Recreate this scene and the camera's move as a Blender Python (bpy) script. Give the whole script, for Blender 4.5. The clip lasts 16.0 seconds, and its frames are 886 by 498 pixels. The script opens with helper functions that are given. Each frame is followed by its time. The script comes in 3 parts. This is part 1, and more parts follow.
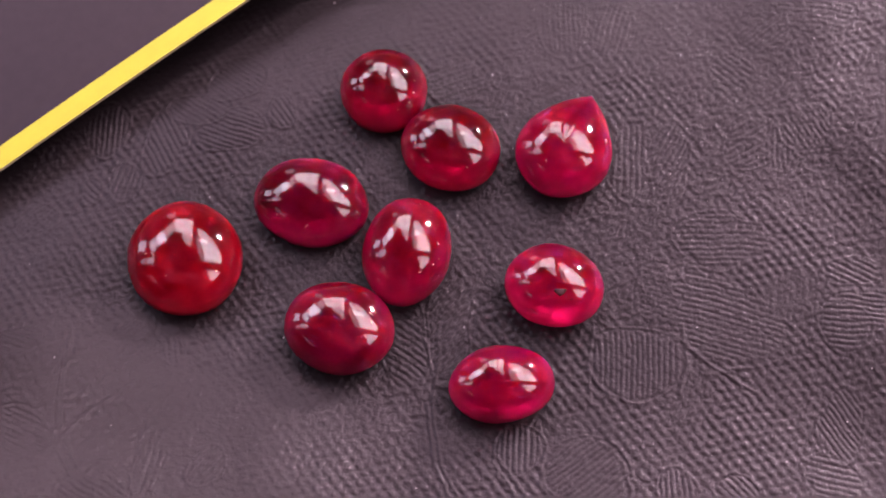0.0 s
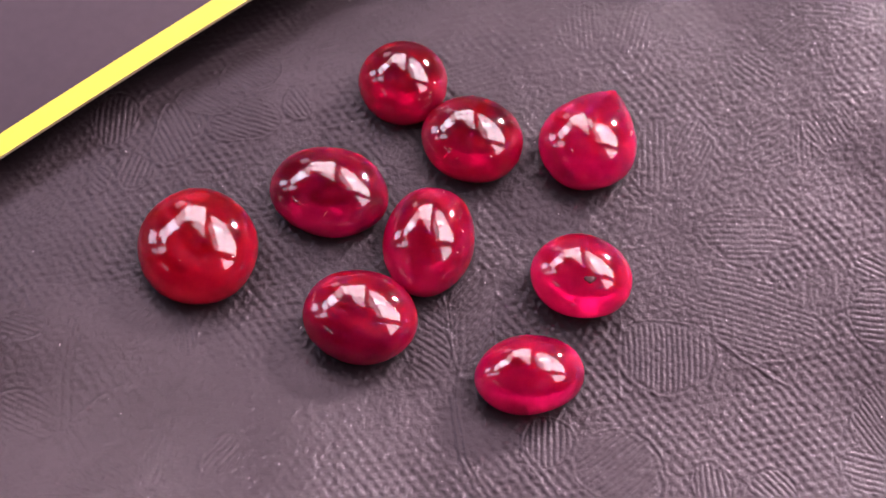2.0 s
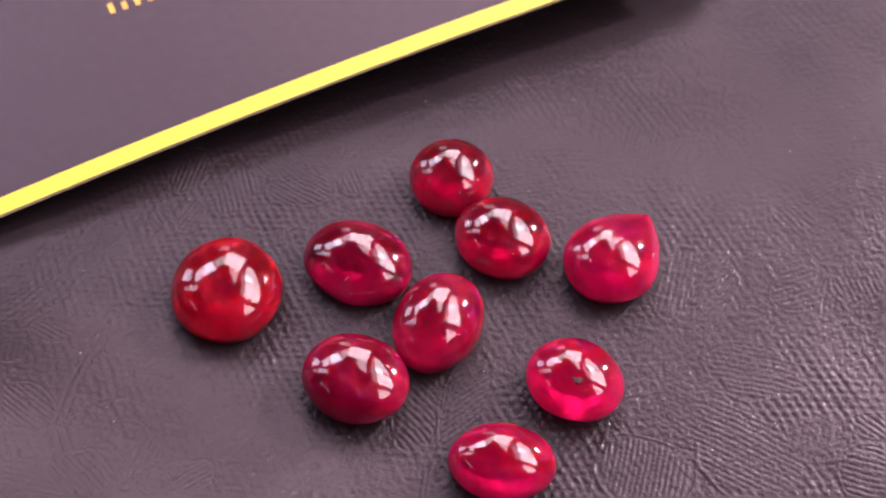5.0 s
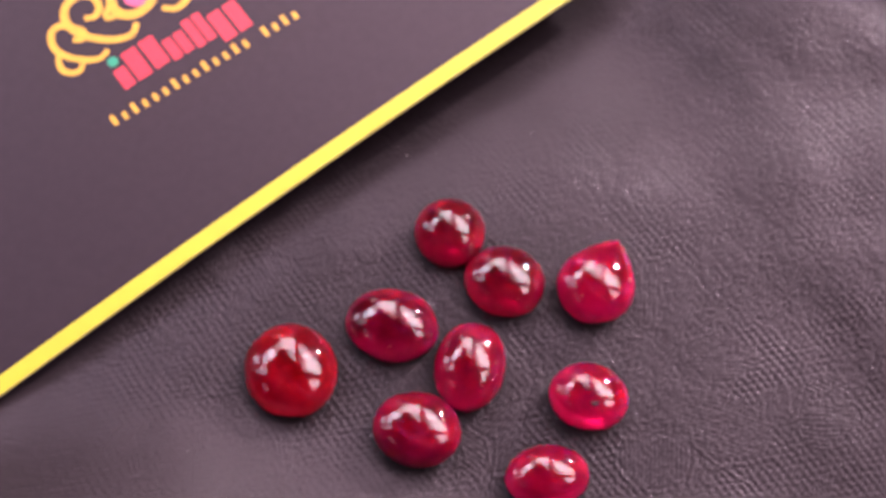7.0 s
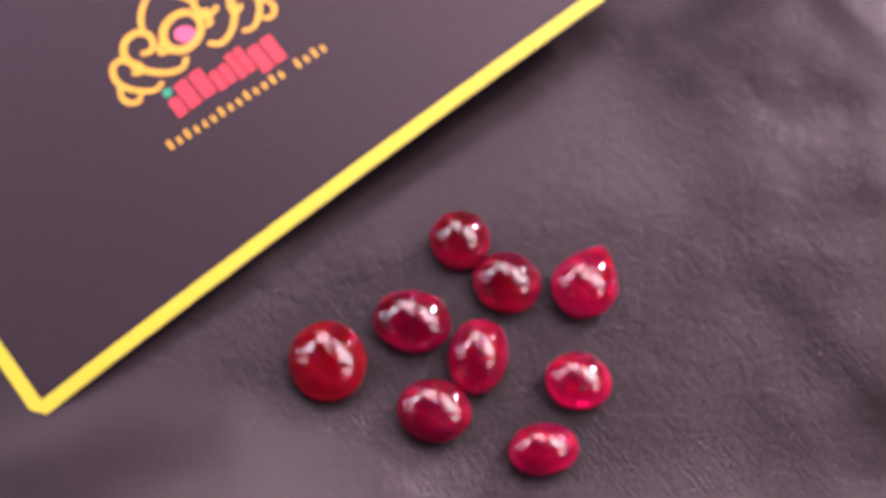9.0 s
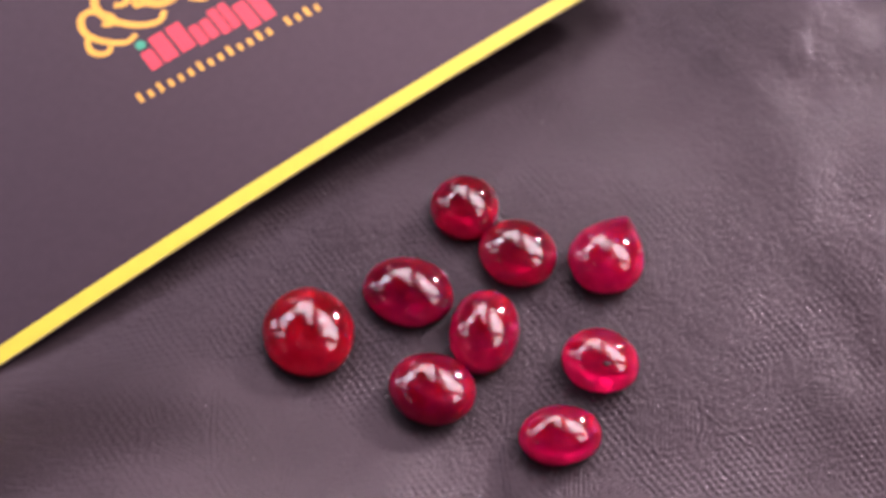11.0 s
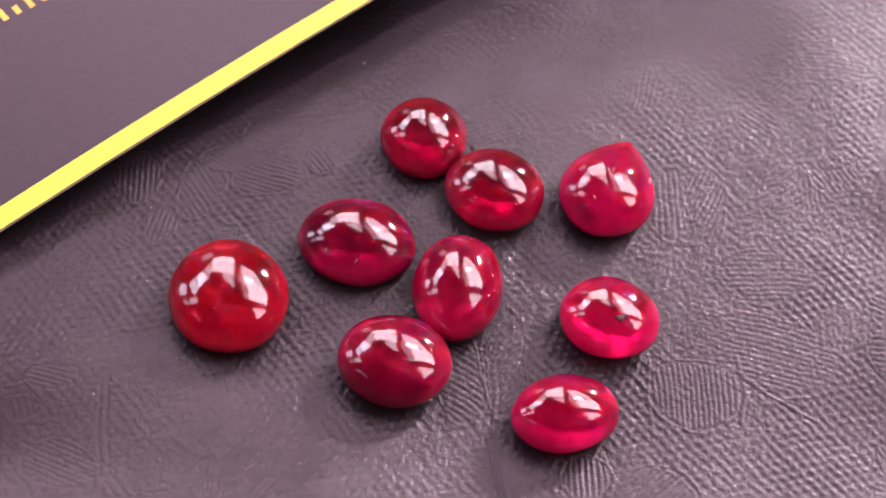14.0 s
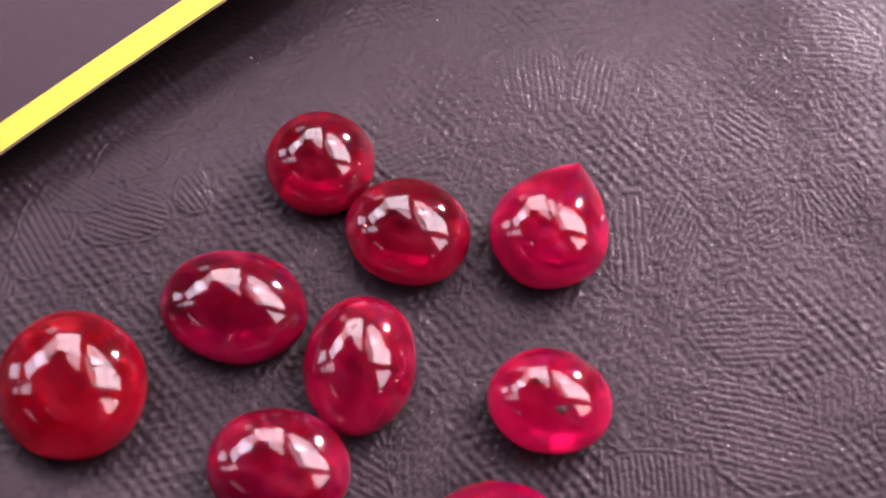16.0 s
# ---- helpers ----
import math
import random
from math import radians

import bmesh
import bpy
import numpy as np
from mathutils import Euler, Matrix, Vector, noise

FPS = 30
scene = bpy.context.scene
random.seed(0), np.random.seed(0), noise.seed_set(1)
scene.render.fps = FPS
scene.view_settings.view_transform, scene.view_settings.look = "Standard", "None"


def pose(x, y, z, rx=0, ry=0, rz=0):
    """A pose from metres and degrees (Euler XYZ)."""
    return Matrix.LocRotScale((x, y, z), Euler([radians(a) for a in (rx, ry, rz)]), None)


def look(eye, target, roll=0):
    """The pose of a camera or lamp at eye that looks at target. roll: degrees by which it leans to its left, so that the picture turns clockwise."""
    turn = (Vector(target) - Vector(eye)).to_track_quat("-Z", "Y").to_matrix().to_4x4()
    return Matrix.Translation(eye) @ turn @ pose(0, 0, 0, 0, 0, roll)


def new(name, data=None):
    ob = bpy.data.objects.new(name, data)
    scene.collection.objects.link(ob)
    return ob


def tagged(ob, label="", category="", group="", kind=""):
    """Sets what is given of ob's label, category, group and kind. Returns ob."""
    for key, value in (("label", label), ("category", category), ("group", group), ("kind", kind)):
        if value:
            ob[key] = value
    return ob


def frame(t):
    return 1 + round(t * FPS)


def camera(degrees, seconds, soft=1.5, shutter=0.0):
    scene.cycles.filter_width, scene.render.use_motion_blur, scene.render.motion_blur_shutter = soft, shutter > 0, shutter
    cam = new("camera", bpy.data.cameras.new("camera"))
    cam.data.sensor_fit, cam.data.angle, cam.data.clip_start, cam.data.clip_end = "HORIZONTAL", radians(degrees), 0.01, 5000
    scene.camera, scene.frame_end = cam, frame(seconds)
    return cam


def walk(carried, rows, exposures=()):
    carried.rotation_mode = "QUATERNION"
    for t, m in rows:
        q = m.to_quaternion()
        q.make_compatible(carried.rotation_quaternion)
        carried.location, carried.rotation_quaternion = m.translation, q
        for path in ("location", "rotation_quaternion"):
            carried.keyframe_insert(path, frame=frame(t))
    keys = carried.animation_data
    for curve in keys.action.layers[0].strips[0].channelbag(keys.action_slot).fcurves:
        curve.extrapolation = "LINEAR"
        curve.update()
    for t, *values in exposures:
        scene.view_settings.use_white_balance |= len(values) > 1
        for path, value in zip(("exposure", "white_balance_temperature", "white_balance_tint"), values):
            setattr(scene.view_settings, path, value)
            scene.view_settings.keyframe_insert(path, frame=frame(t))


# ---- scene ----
cam = camera(35.95, 16.0, soft=1.5)
cam.data.dof.use_dof, cam.data.dof.focus_distance, cam.data.dof.aperture_fstop = True, 0.105, 44.0
PATH = [
    (0.0, look((0.01069, -0.04552, 0.10825), (0.00391, -0.00904, 0), -6.82)),
    (0.5, look((0.00375, -0.04731, 0.10596), (0.00008, -0.01002, 0), -2.54)),
    (1.0, look((-0.00297, -0.04846, 0.10467), (-0.00333, -0.00879, 0), 1.46)),
    (1.5, look((-0.00501, -0.04852, 0.10280), (-0.00331, -0.00823, 0), 3.91)),
    (2.0, look((0.00368, -0.05388, 0.10182), (0.00217, -0.00990, 0), 1.77)),
    (2.5, look((0.01300, -0.05976, 0.10203), (0.00485, -0.01049, 0), -1.33)),
    (3.0, look((0.01622, -0.06176, 0.10196), (0.00276, -0.00944, 0), -3.02)),
    (3.2, look((0.01831, -0.06148, 0.10076), (0.00265, -0.00890, 0), -4.11)),
    (5.3, look((0.02164, -0.06149, 0.10160), (-0.00108, -0.00166, 0), -4.94)),
    (5.5, look((0.01523, -0.05798, 0.10346), (-0.00422, -0.00081, 0), -5.16)),
    (6.0, look((0.00218, -0.05198, 0.10657), (-0.00847, 0.00120, 0), -2.14)),
    (6.5, look((0.00089, -0.04782, 0.12139), (-0.00447, 0.00292, 0), -0.12)),
    (7.0, look((0.00362, -0.04465, 0.13827), (-0.00279, 0.00322, 0), -3.53)),
    (7.5, look((0.00508, -0.04328, 0.14956), (-0.00311, 0.00332, 0), -6.56)),
    (8.0, look((0.00365, -0.04120, 0.15336), (-0.00274, 0.00172, 0), -5.02)),
    (8.5, look((0.00348, -0.04025, 0.16036), (-0.00361, 0.00198, 0), -6.40)),
    (8.7, look((0.00598, -0.03887, 0.16683), (-0.00437, 0.00396, 0), -10.31)),
    (10.8, look((-0.00433, -0.05829, 0.13868), (-0.00315, 0.00007, 0), 5.39)),
    (11.0, look((-0.00080, -0.06490, 0.13463), (-0.00414, 0.00003, 0), 1.91)),
    (11.5, look((0.00008, -0.07180, 0.12182), (-0.00450, -0.00195, 0), 2.16)),
    (12.0, look((0.00340, -0.07606, 0.10695), (-0.00193, -0.00662, 0), 2.18)),
    (12.5, look((0.00689, -0.07589, 0.09947), (0.00231, -0.00981, 0), 2.46)),
    (13.0, look((0.00478, -0.07344, 0.09642), (0.00215, -0.01026, 0), 3.56)),
    (13.5, look((-0.00011, -0.07016, 0.09458), (0.00037, -0.00973, 0), 4.78)),
    (14.0, look((-0.00465, -0.06147, 0.09976), (-0.00021, -0.00562, 0), 6.53)),
    (14.5, look((0.00340, -0.05013, 0.09556), (0.00704, -0.00315, 0), 5.55)),
    (15.0, look((0.00182, -0.04376, 0.09008), (0.00561, -0.00265, 0), 6.31)),
    (15.5, look((0.00051, -0.03998, 0.08741), (0.00373, -0.00152, 0), 5.75)),
    (16.0, look((0.00313, -0.03683, 0.08636), (0.00641, -0.00108, 0), 5.96)),
]
walk(cam, PATH, [(0.0, -1.22), (0.5, -0.85), (1.5, -0.75), (3.0, -0.66), (5.5, -0.78), (6.0, -0.73), (6.5, -0.84), (8.5, -0.97), (11.0, -1.05), (11.5, -1.10), (12.0, -0.95), (12.5, -0.83), (13.0, -0.71), (13.5, -1.0), (14.0, -0.73), (14.5, -0.88), (15.0, -0.97), (16.0, -0.90)])

# ---- world, windows' daylight, exposure ----
world = bpy.data.worlds.new("world")
scene.world = world
world.use_nodes = True
wn = world.node_tree.nodes
sky = wn.new("ShaderNodeTexSky")
sky.sky_type, sky.sun_disc, sky.sun_elevation, sky.sun_rotation = "NISHITA", False, radians(35), radians(40)
wn["Background"].inputs["Strength"].default_value = 0.08
world.node_tree.links.new(sky.outputs["Color"], wn["Background"].inputs["Color"])

ROOM, FLOOR_Z, CEIL_Z, WALL = 4.8, -0.78, 2.75, 0.18
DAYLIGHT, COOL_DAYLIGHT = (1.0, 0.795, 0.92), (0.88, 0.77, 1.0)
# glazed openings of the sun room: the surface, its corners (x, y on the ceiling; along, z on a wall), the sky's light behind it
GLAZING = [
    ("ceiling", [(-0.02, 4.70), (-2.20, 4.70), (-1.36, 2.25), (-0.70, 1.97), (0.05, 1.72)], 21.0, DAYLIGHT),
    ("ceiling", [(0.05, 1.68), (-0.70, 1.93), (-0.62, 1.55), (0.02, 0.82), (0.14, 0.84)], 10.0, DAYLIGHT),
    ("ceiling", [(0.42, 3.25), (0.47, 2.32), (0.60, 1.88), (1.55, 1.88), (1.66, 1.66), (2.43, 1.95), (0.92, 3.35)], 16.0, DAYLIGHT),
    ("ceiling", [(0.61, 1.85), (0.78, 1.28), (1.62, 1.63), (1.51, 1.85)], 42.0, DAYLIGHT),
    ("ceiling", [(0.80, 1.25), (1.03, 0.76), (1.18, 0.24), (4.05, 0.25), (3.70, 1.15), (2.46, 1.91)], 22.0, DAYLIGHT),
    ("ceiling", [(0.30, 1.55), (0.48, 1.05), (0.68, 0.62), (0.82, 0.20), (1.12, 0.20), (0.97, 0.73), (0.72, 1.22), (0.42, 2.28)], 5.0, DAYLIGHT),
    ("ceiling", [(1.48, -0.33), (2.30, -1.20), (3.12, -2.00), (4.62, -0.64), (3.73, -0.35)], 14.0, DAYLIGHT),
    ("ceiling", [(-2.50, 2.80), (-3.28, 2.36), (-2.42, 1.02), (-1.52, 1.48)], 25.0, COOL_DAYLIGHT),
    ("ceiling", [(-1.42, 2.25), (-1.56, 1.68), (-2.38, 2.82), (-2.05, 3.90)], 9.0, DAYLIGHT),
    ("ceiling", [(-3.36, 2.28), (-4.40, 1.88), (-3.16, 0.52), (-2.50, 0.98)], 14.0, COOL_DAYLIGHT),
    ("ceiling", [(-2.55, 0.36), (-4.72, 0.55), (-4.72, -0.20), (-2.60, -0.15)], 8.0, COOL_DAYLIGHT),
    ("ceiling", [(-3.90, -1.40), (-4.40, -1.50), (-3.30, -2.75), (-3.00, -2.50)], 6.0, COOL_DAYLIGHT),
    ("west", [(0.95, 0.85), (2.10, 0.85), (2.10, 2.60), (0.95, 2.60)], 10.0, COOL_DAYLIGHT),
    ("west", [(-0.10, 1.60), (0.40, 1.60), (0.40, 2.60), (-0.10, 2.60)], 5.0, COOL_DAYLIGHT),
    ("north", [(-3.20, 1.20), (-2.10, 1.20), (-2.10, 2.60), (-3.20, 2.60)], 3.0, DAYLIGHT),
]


def on_surface(surface, u, v, out):
    """A point on a wall or the ceiling, out metres beyond its inner face."""
    r = ROOM + out
    return Vector({"ceiling": (u, v, CEIL_Z + out), "north": (u, r, v), "south": (u, -r, v), "east": (r, u, v), "west": (-r, u, v)}[surface])


# ---- materials ----
def material(name):
    m = bpy.data.materials.new(name)
    m.use_nodes = True
    nodes, links = m.node_tree.nodes, m.node_tree.links
    return m, nodes, links, nodes["Principled BSDF"]


def noise_node(nodes, links, scale, detail=4.0, rough=0.55, coords=None):
    n = nodes.new("ShaderNodeTexNoise")
    n.inputs["Scale"].default_value, n.inputs["Detail"].default_value, n.inputs["Roughness"].default_value = scale, detail, rough
    if coords:
        links.new(coords, n.inputs["Vector"])
    return n


def ramp_node(nodes, links, source, stops):
    r = nodes.new("ShaderNodeValToRGB")
    while len(r.color_ramp.elements) < len(stops):
        r.color_ramp.elements.new(0.5)
    for e, (p, c) in zip(r.color_ramp.elements, stops):
        e.position, e.color = p, (*c, 1)
    links.new(source, r.inputs["Fac"])
    return r


def bump_node(nodes, links, source, strength, distance):
    b = nodes.new("ShaderNodeBump")
    b.inputs["Strength"].default_value, b.inputs["Distance"].default_value = strength, distance
    links.new(source, b.inputs["Height"])
    return b


def plain(name, color, rough=0.6, metal=0.0, grain=40.0, vary=0.12, depth=0.0005):
    m, nodes, links, p = material(name)
    co = nodes.new("ShaderNodeTexCoord").outputs["Object"]
    n = noise_node(nodes, links, grain, coords=co)
    lo, hi = [c * (1 - vary) for c in color], [min(1, c * (1 + vary)) for c in color]
    links.new(ramp_node(nodes, links, n.outputs["Fac"], [(0.3, lo), (0.7, hi)]).outputs["Color"], p.inputs["Base Color"])
    p.inputs["Roughness"].default_value, p.inputs["Metallic"].default_value = rough, metal
    if depth:
        links.new(bump_node(nodes, links, n.outputs["Fac"], 0.3, depth).outputs["Normal"], p.inputs["Normal"])
    return m


def leather_material():
    m, nodes, links, p = material("embossed_leather")
    co = nodes.new("ShaderNodeTexCoord").outputs["Object"]
    broad, grain, fine = noise_node(nodes, links, 90, 3, coords=co), noise_node(nodes, links, 2600, 5, 0.65, co), noise_node(nodes, links, 9000, 3, 0.6, co)
    tone = ramp_node(nodes, links, broad.outputs["Fac"], [(0.3, (0.0145, 0.0105, 0.0120)), (0.7, (0.0215, 0.0158, 0.0180))])
    mix = nodes.new("ShaderNodeMix")
    mix.data_type, mix.blend_type = "RGBA", "MULTIPLY"
    mix.inputs["Factor"].default_value = 0.45
    links.new(tone.outputs["Color"], mix.inputs["A"])
    links.new(ramp_node(nodes, links, grain.outputs["Fac"], [(0.3, (0.6, 0.6, 0.6)), (0.68, (1.25, 1.22, 1.25))]).outputs["Color"], mix.inputs["B"])
    links.new(mix.outputs["Result"], p.inputs["Base Color"])
    rough = nodes.new("ShaderNodeMapRange")
    rough.inputs["To Min"].default_value, rough.inputs["To Max"].default_value = 0.24, 0.38
    links.new(grain.outputs["Fac"], rough.inputs["Value"])
    links.new(rough.outputs["Result"], p.inputs["Roughness"])
    one = bump_node(nodes, links, grain.outputs["Fac"], 1.0, 0.000078)
    two = bump_node(nodes, links, fine.outputs["Fac"], 0.6, 0.000022)
    links.new(one.outputs["Normal"], two.inputs["Normal"])
    links.new(two.outputs["Normal"], p.inputs["Normal"])
    p.inputs["IOR"].default_value, p.inputs["Specular IOR Level"].default_value = 1.5, 0.30
    p.inputs["Specular Tint"].default_value = (1.0, 0.84, 0.93, 1)
    return m


def ruby_material(name, deep, bright, clear, haze=0.12, cloud=0.5, milky=0.5):
    """Polished corundum: clear is the share that lets light through, milky how much of that is diffused, the rest scatters within; silk as soft clouds under a polished, faintly wavy skin."""
    m, nodes, links, p = material(name)
    co = nodes.new("ShaderNodeTexCoord").outputs["Object"]
    silk, specks = noise_node(nodes, links, 360, 5, 0.6, co), noise_node(nodes, links, 480, 6, 0.68, co)
    tone = ramp_node(nodes, links, silk.outputs["Fac"], [(0.5 - 0.25 * cloud, deep), (0.5 + 0.3 * cloud, bright)])
    p.inputs["IOR"].default_value, p.inputs["Roughness"].default_value = 1.76, 0.03
    # healed cracks: thin pale lines where a stretched noise crosses its middle
    stretch = nodes.new("ShaderNodeMapping")
    stretch.inputs["Scale"].default_value, stretch.inputs["Rotation"].default_value = (1.0, 0.30, 0.8), (0.3, 0.2, 0.9)
    links.new(co, stretch.inputs["Vector"])
    vein = noise_node(nodes, links, 420, 3, 0.6, stretch.outputs["Vector"])
    crack = ramp_node(nodes, links, vein.outputs["Fac"], [(0.482, (0, 0, 0)), (0.5, (1, 1, 1)), (0.518, (0, 0, 0))])
    pale = nodes.new("ShaderNodeMix")
    pale.data_type = "RGBA"
    pale.inputs["B"].default_value = (0.88, 0.11, 0.20, 1)
    weak = nodes.new("ShaderNodeMath")
    weak.operation = "MULTIPLY"
    weak.inputs[1].default_value = 0.10
    links.new(crack.outputs["Color"], weak.inputs[0])
    veil = nodes.new("ShaderNodeMapRange")
    veil.inputs["From Min"].default_value, veil.inputs["From Max"].default_value = 0.50, 0.74
    veil.inputs["To Max"].default_value = 0.32
    links.new(specks.outputs["Fac"], veil.inputs["Value"])
    cloudy = nodes.new("ShaderNodeMath")
    cloudy.operation = "ADD"
    links.new(weak.outputs["Value"], cloudy.inputs[0])
    links.new(veil.outputs["Result"], cloudy.inputs[1])
    links.new(cloudy.outputs["Value"], pale.inputs["Factor"])
    links.new(tone.outputs["Color"], pale.inputs["A"])
    links.new(pale.outputs["Result"], p.inputs["Base Color"])
    p.inputs["Subsurface Weight"].default_value = 1.0
    p.inputs["Subsurface Radius"].default_value = (1.0, 0.06, 0.10)
    p.inputs["Subsurface Scale"].default_value = 0.0035
    p.inputs["Specular IOR Level"].default_value = 0.0
    inner = nodes.new("ShaderNodeBsdfRefraction")
    inner.inputs["IOR"].default_value, inner.inputs["Roughness"].default_value = 1.6, haze
    tint = nodes.new("ShaderNodeGamma")
    tint.inputs["Gamma"].default_value = 0.52
    links.new(tone.outputs["Color"], tint.inputs["Color"])
    links.new(tint.outputs["Color"], inner.inputs["Color"])
    glow = nodes.new("ShaderNodeBsdfTranslucent")
    links.new(tint.outputs["Color"], glow.inputs["Color"])
    within = nodes.new("ShaderNodeMixShader")
    within.inputs["Fac"].default_value = milky
    links.new(inner.outputs["BSDF"], within.inputs[1])
    links.new(glow.outputs["BSDF"], within.inputs[2])
    body = nodes.new("ShaderNodeMixShader")
    fac = nodes.new("ShaderNodeMapRange")
    fac.inputs["From Min"].default_value, fac.inputs["From Max"].default_value = 0.34, 0.68
    fac.inputs["To Min"].default_value, fac.inputs["To Max"].default_value = min(1, clear + 0.12), max(0, clear - 0.28)
    links.new(specks.outputs["Fac"], fac.inputs["Value"])
    less = nodes.new("ShaderNodeMath")
    less.operation = "SUBTRACT"
    less.use_clamp = True
    links.new(fac.outputs["Result"], less.inputs[0])
    links.new(weak.outputs["Value"], less.inputs[1])
    links.new(less.outputs["Value"], body.inputs["Fac"])
    links.new(p.outputs["BSDF"], body.inputs[1])
    links.new(within.outputs["Shader"], body.inputs[2])
    skin, gloss, polish = nodes.new("ShaderNodeMixShader"), nodes.new("ShaderNodeFresnel"), nodes.new("ShaderNodeBsdfGlossy")
    gloss.inputs["IOR"].default_value, polish.inputs["Roughness"].default_value = 1.76, 0.085
    wave, wear = noise_node(nodes, links, 330, 2, 0.5, co), noise_node(nodes, links, 5200, 3, 0.7, co)
    swell, scuff = bump_node(nodes, links, wave.outputs["Fac"], 1.0, 0.00006), bump_node(nodes, links, wear.outputs["Fac"], 0.5, 0.000004)
    links.new(swell.outputs["Normal"], scuff.inputs["Normal"])
    links.new(scuff.outputs["Normal"], polish.inputs["Normal"])
    links.new(gloss.outputs["Fac"], skin.inputs["Fac"])
    links.new(body.outputs["Shader"], skin.inputs[1])
    links.new(polish.outputs["BSDF"], skin.inputs[2])
    links.new(skin.outputs["Shader"], nodes["Material Output"].inputs["Surface"])
    return m


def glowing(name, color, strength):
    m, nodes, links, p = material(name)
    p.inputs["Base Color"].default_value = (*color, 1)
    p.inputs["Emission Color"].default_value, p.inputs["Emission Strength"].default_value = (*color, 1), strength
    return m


LEATHER = leather_material()
WALL_PAINT = plain("wall_paint", (0.035, 0.030, 0.032), 0.8, grain=6)
CEILING_PAINT = plain("ceiling_paint", (0.035, 0.030, 0.032), 0.85, grain=6)
FLOOR_WOOD = plain("floor_wood", (0.16, 0.10, 0.07), 0.5, grain=12, vary=0.3)
TABLE_WOOD = plain("table_wood", (0.12, 0.07, 0.045), 0.45, grain=25, vary=0.25)
FRAME_PAINT = plain("window_frame_paint", (0.10, 0.08, 0.08), 0.5, grain=30)
CARD_BLACK = plain("matt_black_print", (0.020, 0.013, 0.0165), 0.46, grain=900, vary=0.15, depth=0.00001)
CARD_BLACK.node_tree.nodes["Principled BSDF"].inputs["Specular IOR Level"].default_value = 0.40
CARD_BLACK.node_tree.nodes["Principled BSDF"].inputs["Specular Tint"].default_value = (1.0, 0.82, 0.92, 1)
CARD_YELLOW = plain("yellow_print", (0.50, 0.445, 0.030), 0.55, grain=700, vary=0.04, depth=0.00001)
CARD_CORE = plain("card_core_paper", (0.62, 0.52, 0.36), 0.8, grain=1500, vary=0.15, depth=0.00002)
GOLD_PRINT = plain("gold_print", (0.66, 0.36, 0.035), 0.5, grain=900, vary=0.12, depth=0.00001)
RED_PRINT = plain("red_print", (0.62, 0.03, 0.055), 0.5, grain=900, vary=0.06, depth=0.00001)
PINK_PRINT = plain("pink_print", (0.72, 0.10, 0.22), 0.5, grain=900, vary=0.06, depth=0.00001)
GREEN_PRINT = plain("green_print", (0.02, 0.30, 0.17), 0.5, grain=900, vary=0.06, depth=0.00001)


# ---- mesh helpers ----
def mesh_object(name, bm, mat, smooth=False):
    bmesh.ops.recalc_face_normals(bm, faces=bm.faces)
    data = bpy.data.meshes.new(name)
    bm.to_mesh(data)
    bm.free()
    data.materials.append(mat)
    if smooth:
        data.polygons.foreach_set("use_smooth", [True] * len(data.polygons))
    return new(name, data)


def part(name, bm, mat, parent, label="", smooth=False):
    ob = mesh_object(name, bm, mat, smooth)
    ob.parent = parent
    if label:
        ob["label"] = label
    return ob


def box(bm, lo, hi, bevel=0.0):
    lo, hi = Vector(lo), Vector(hi)
    got = bmesh.ops.create_cube(bm, size=1, matrix=Matrix.Translation((lo + hi) / 2) @ Matrix.Diagonal((*(hi - lo), 1)))
    if bevel:
        edges = list({e for v in got["verts"] for e in v.link_edges})
        bmesh.ops.bevel(bm, geom=edges, offset=bevel, segments=2, affect="EDGES", profile=0.6)
    return bm


def boxed(lo, hi, bevel=0.0):
    return box(bmesh.new(), lo, hi, bevel)


def grid_mesh(name, xs, ys, z, mat):
    """A height field over the lines xs and ys (z[j, i])."""
    nx, ny = len(xs), len(ys)
    gx, gy = np.meshgrid(xs, ys)
    co = np.stack([gx, gy, z], -1).reshape(-1, 3).astype(np.float32)
    j, i = np.meshgrid(np.arange(ny - 1), np.arange(nx - 1), indexing="ij")
    a = (j * nx + i).ravel()
    quads = np.stack([a, a + 1, a + nx + 1, a + nx], 1).astype(np.int32)
    data = bpy.data.meshes.new(name)
    data.vertices.add(len(co))
    data.vertices.foreach_set("co", co.ravel())
    data.loops.add(quads.size)
    data.loops.foreach_set("vertex_index", quads.ravel())
    data.polygons.add(len(quads))
    data.polygons.foreach_set("loop_start", np.arange(0, quads.size, 4, dtype=np.int32))
    data.polygons.foreach_set("use_smooth", np.ones(len(quads), bool))
    data.update(calc_edges=True)
    data.materials.append(mat)
    return new(name, data)


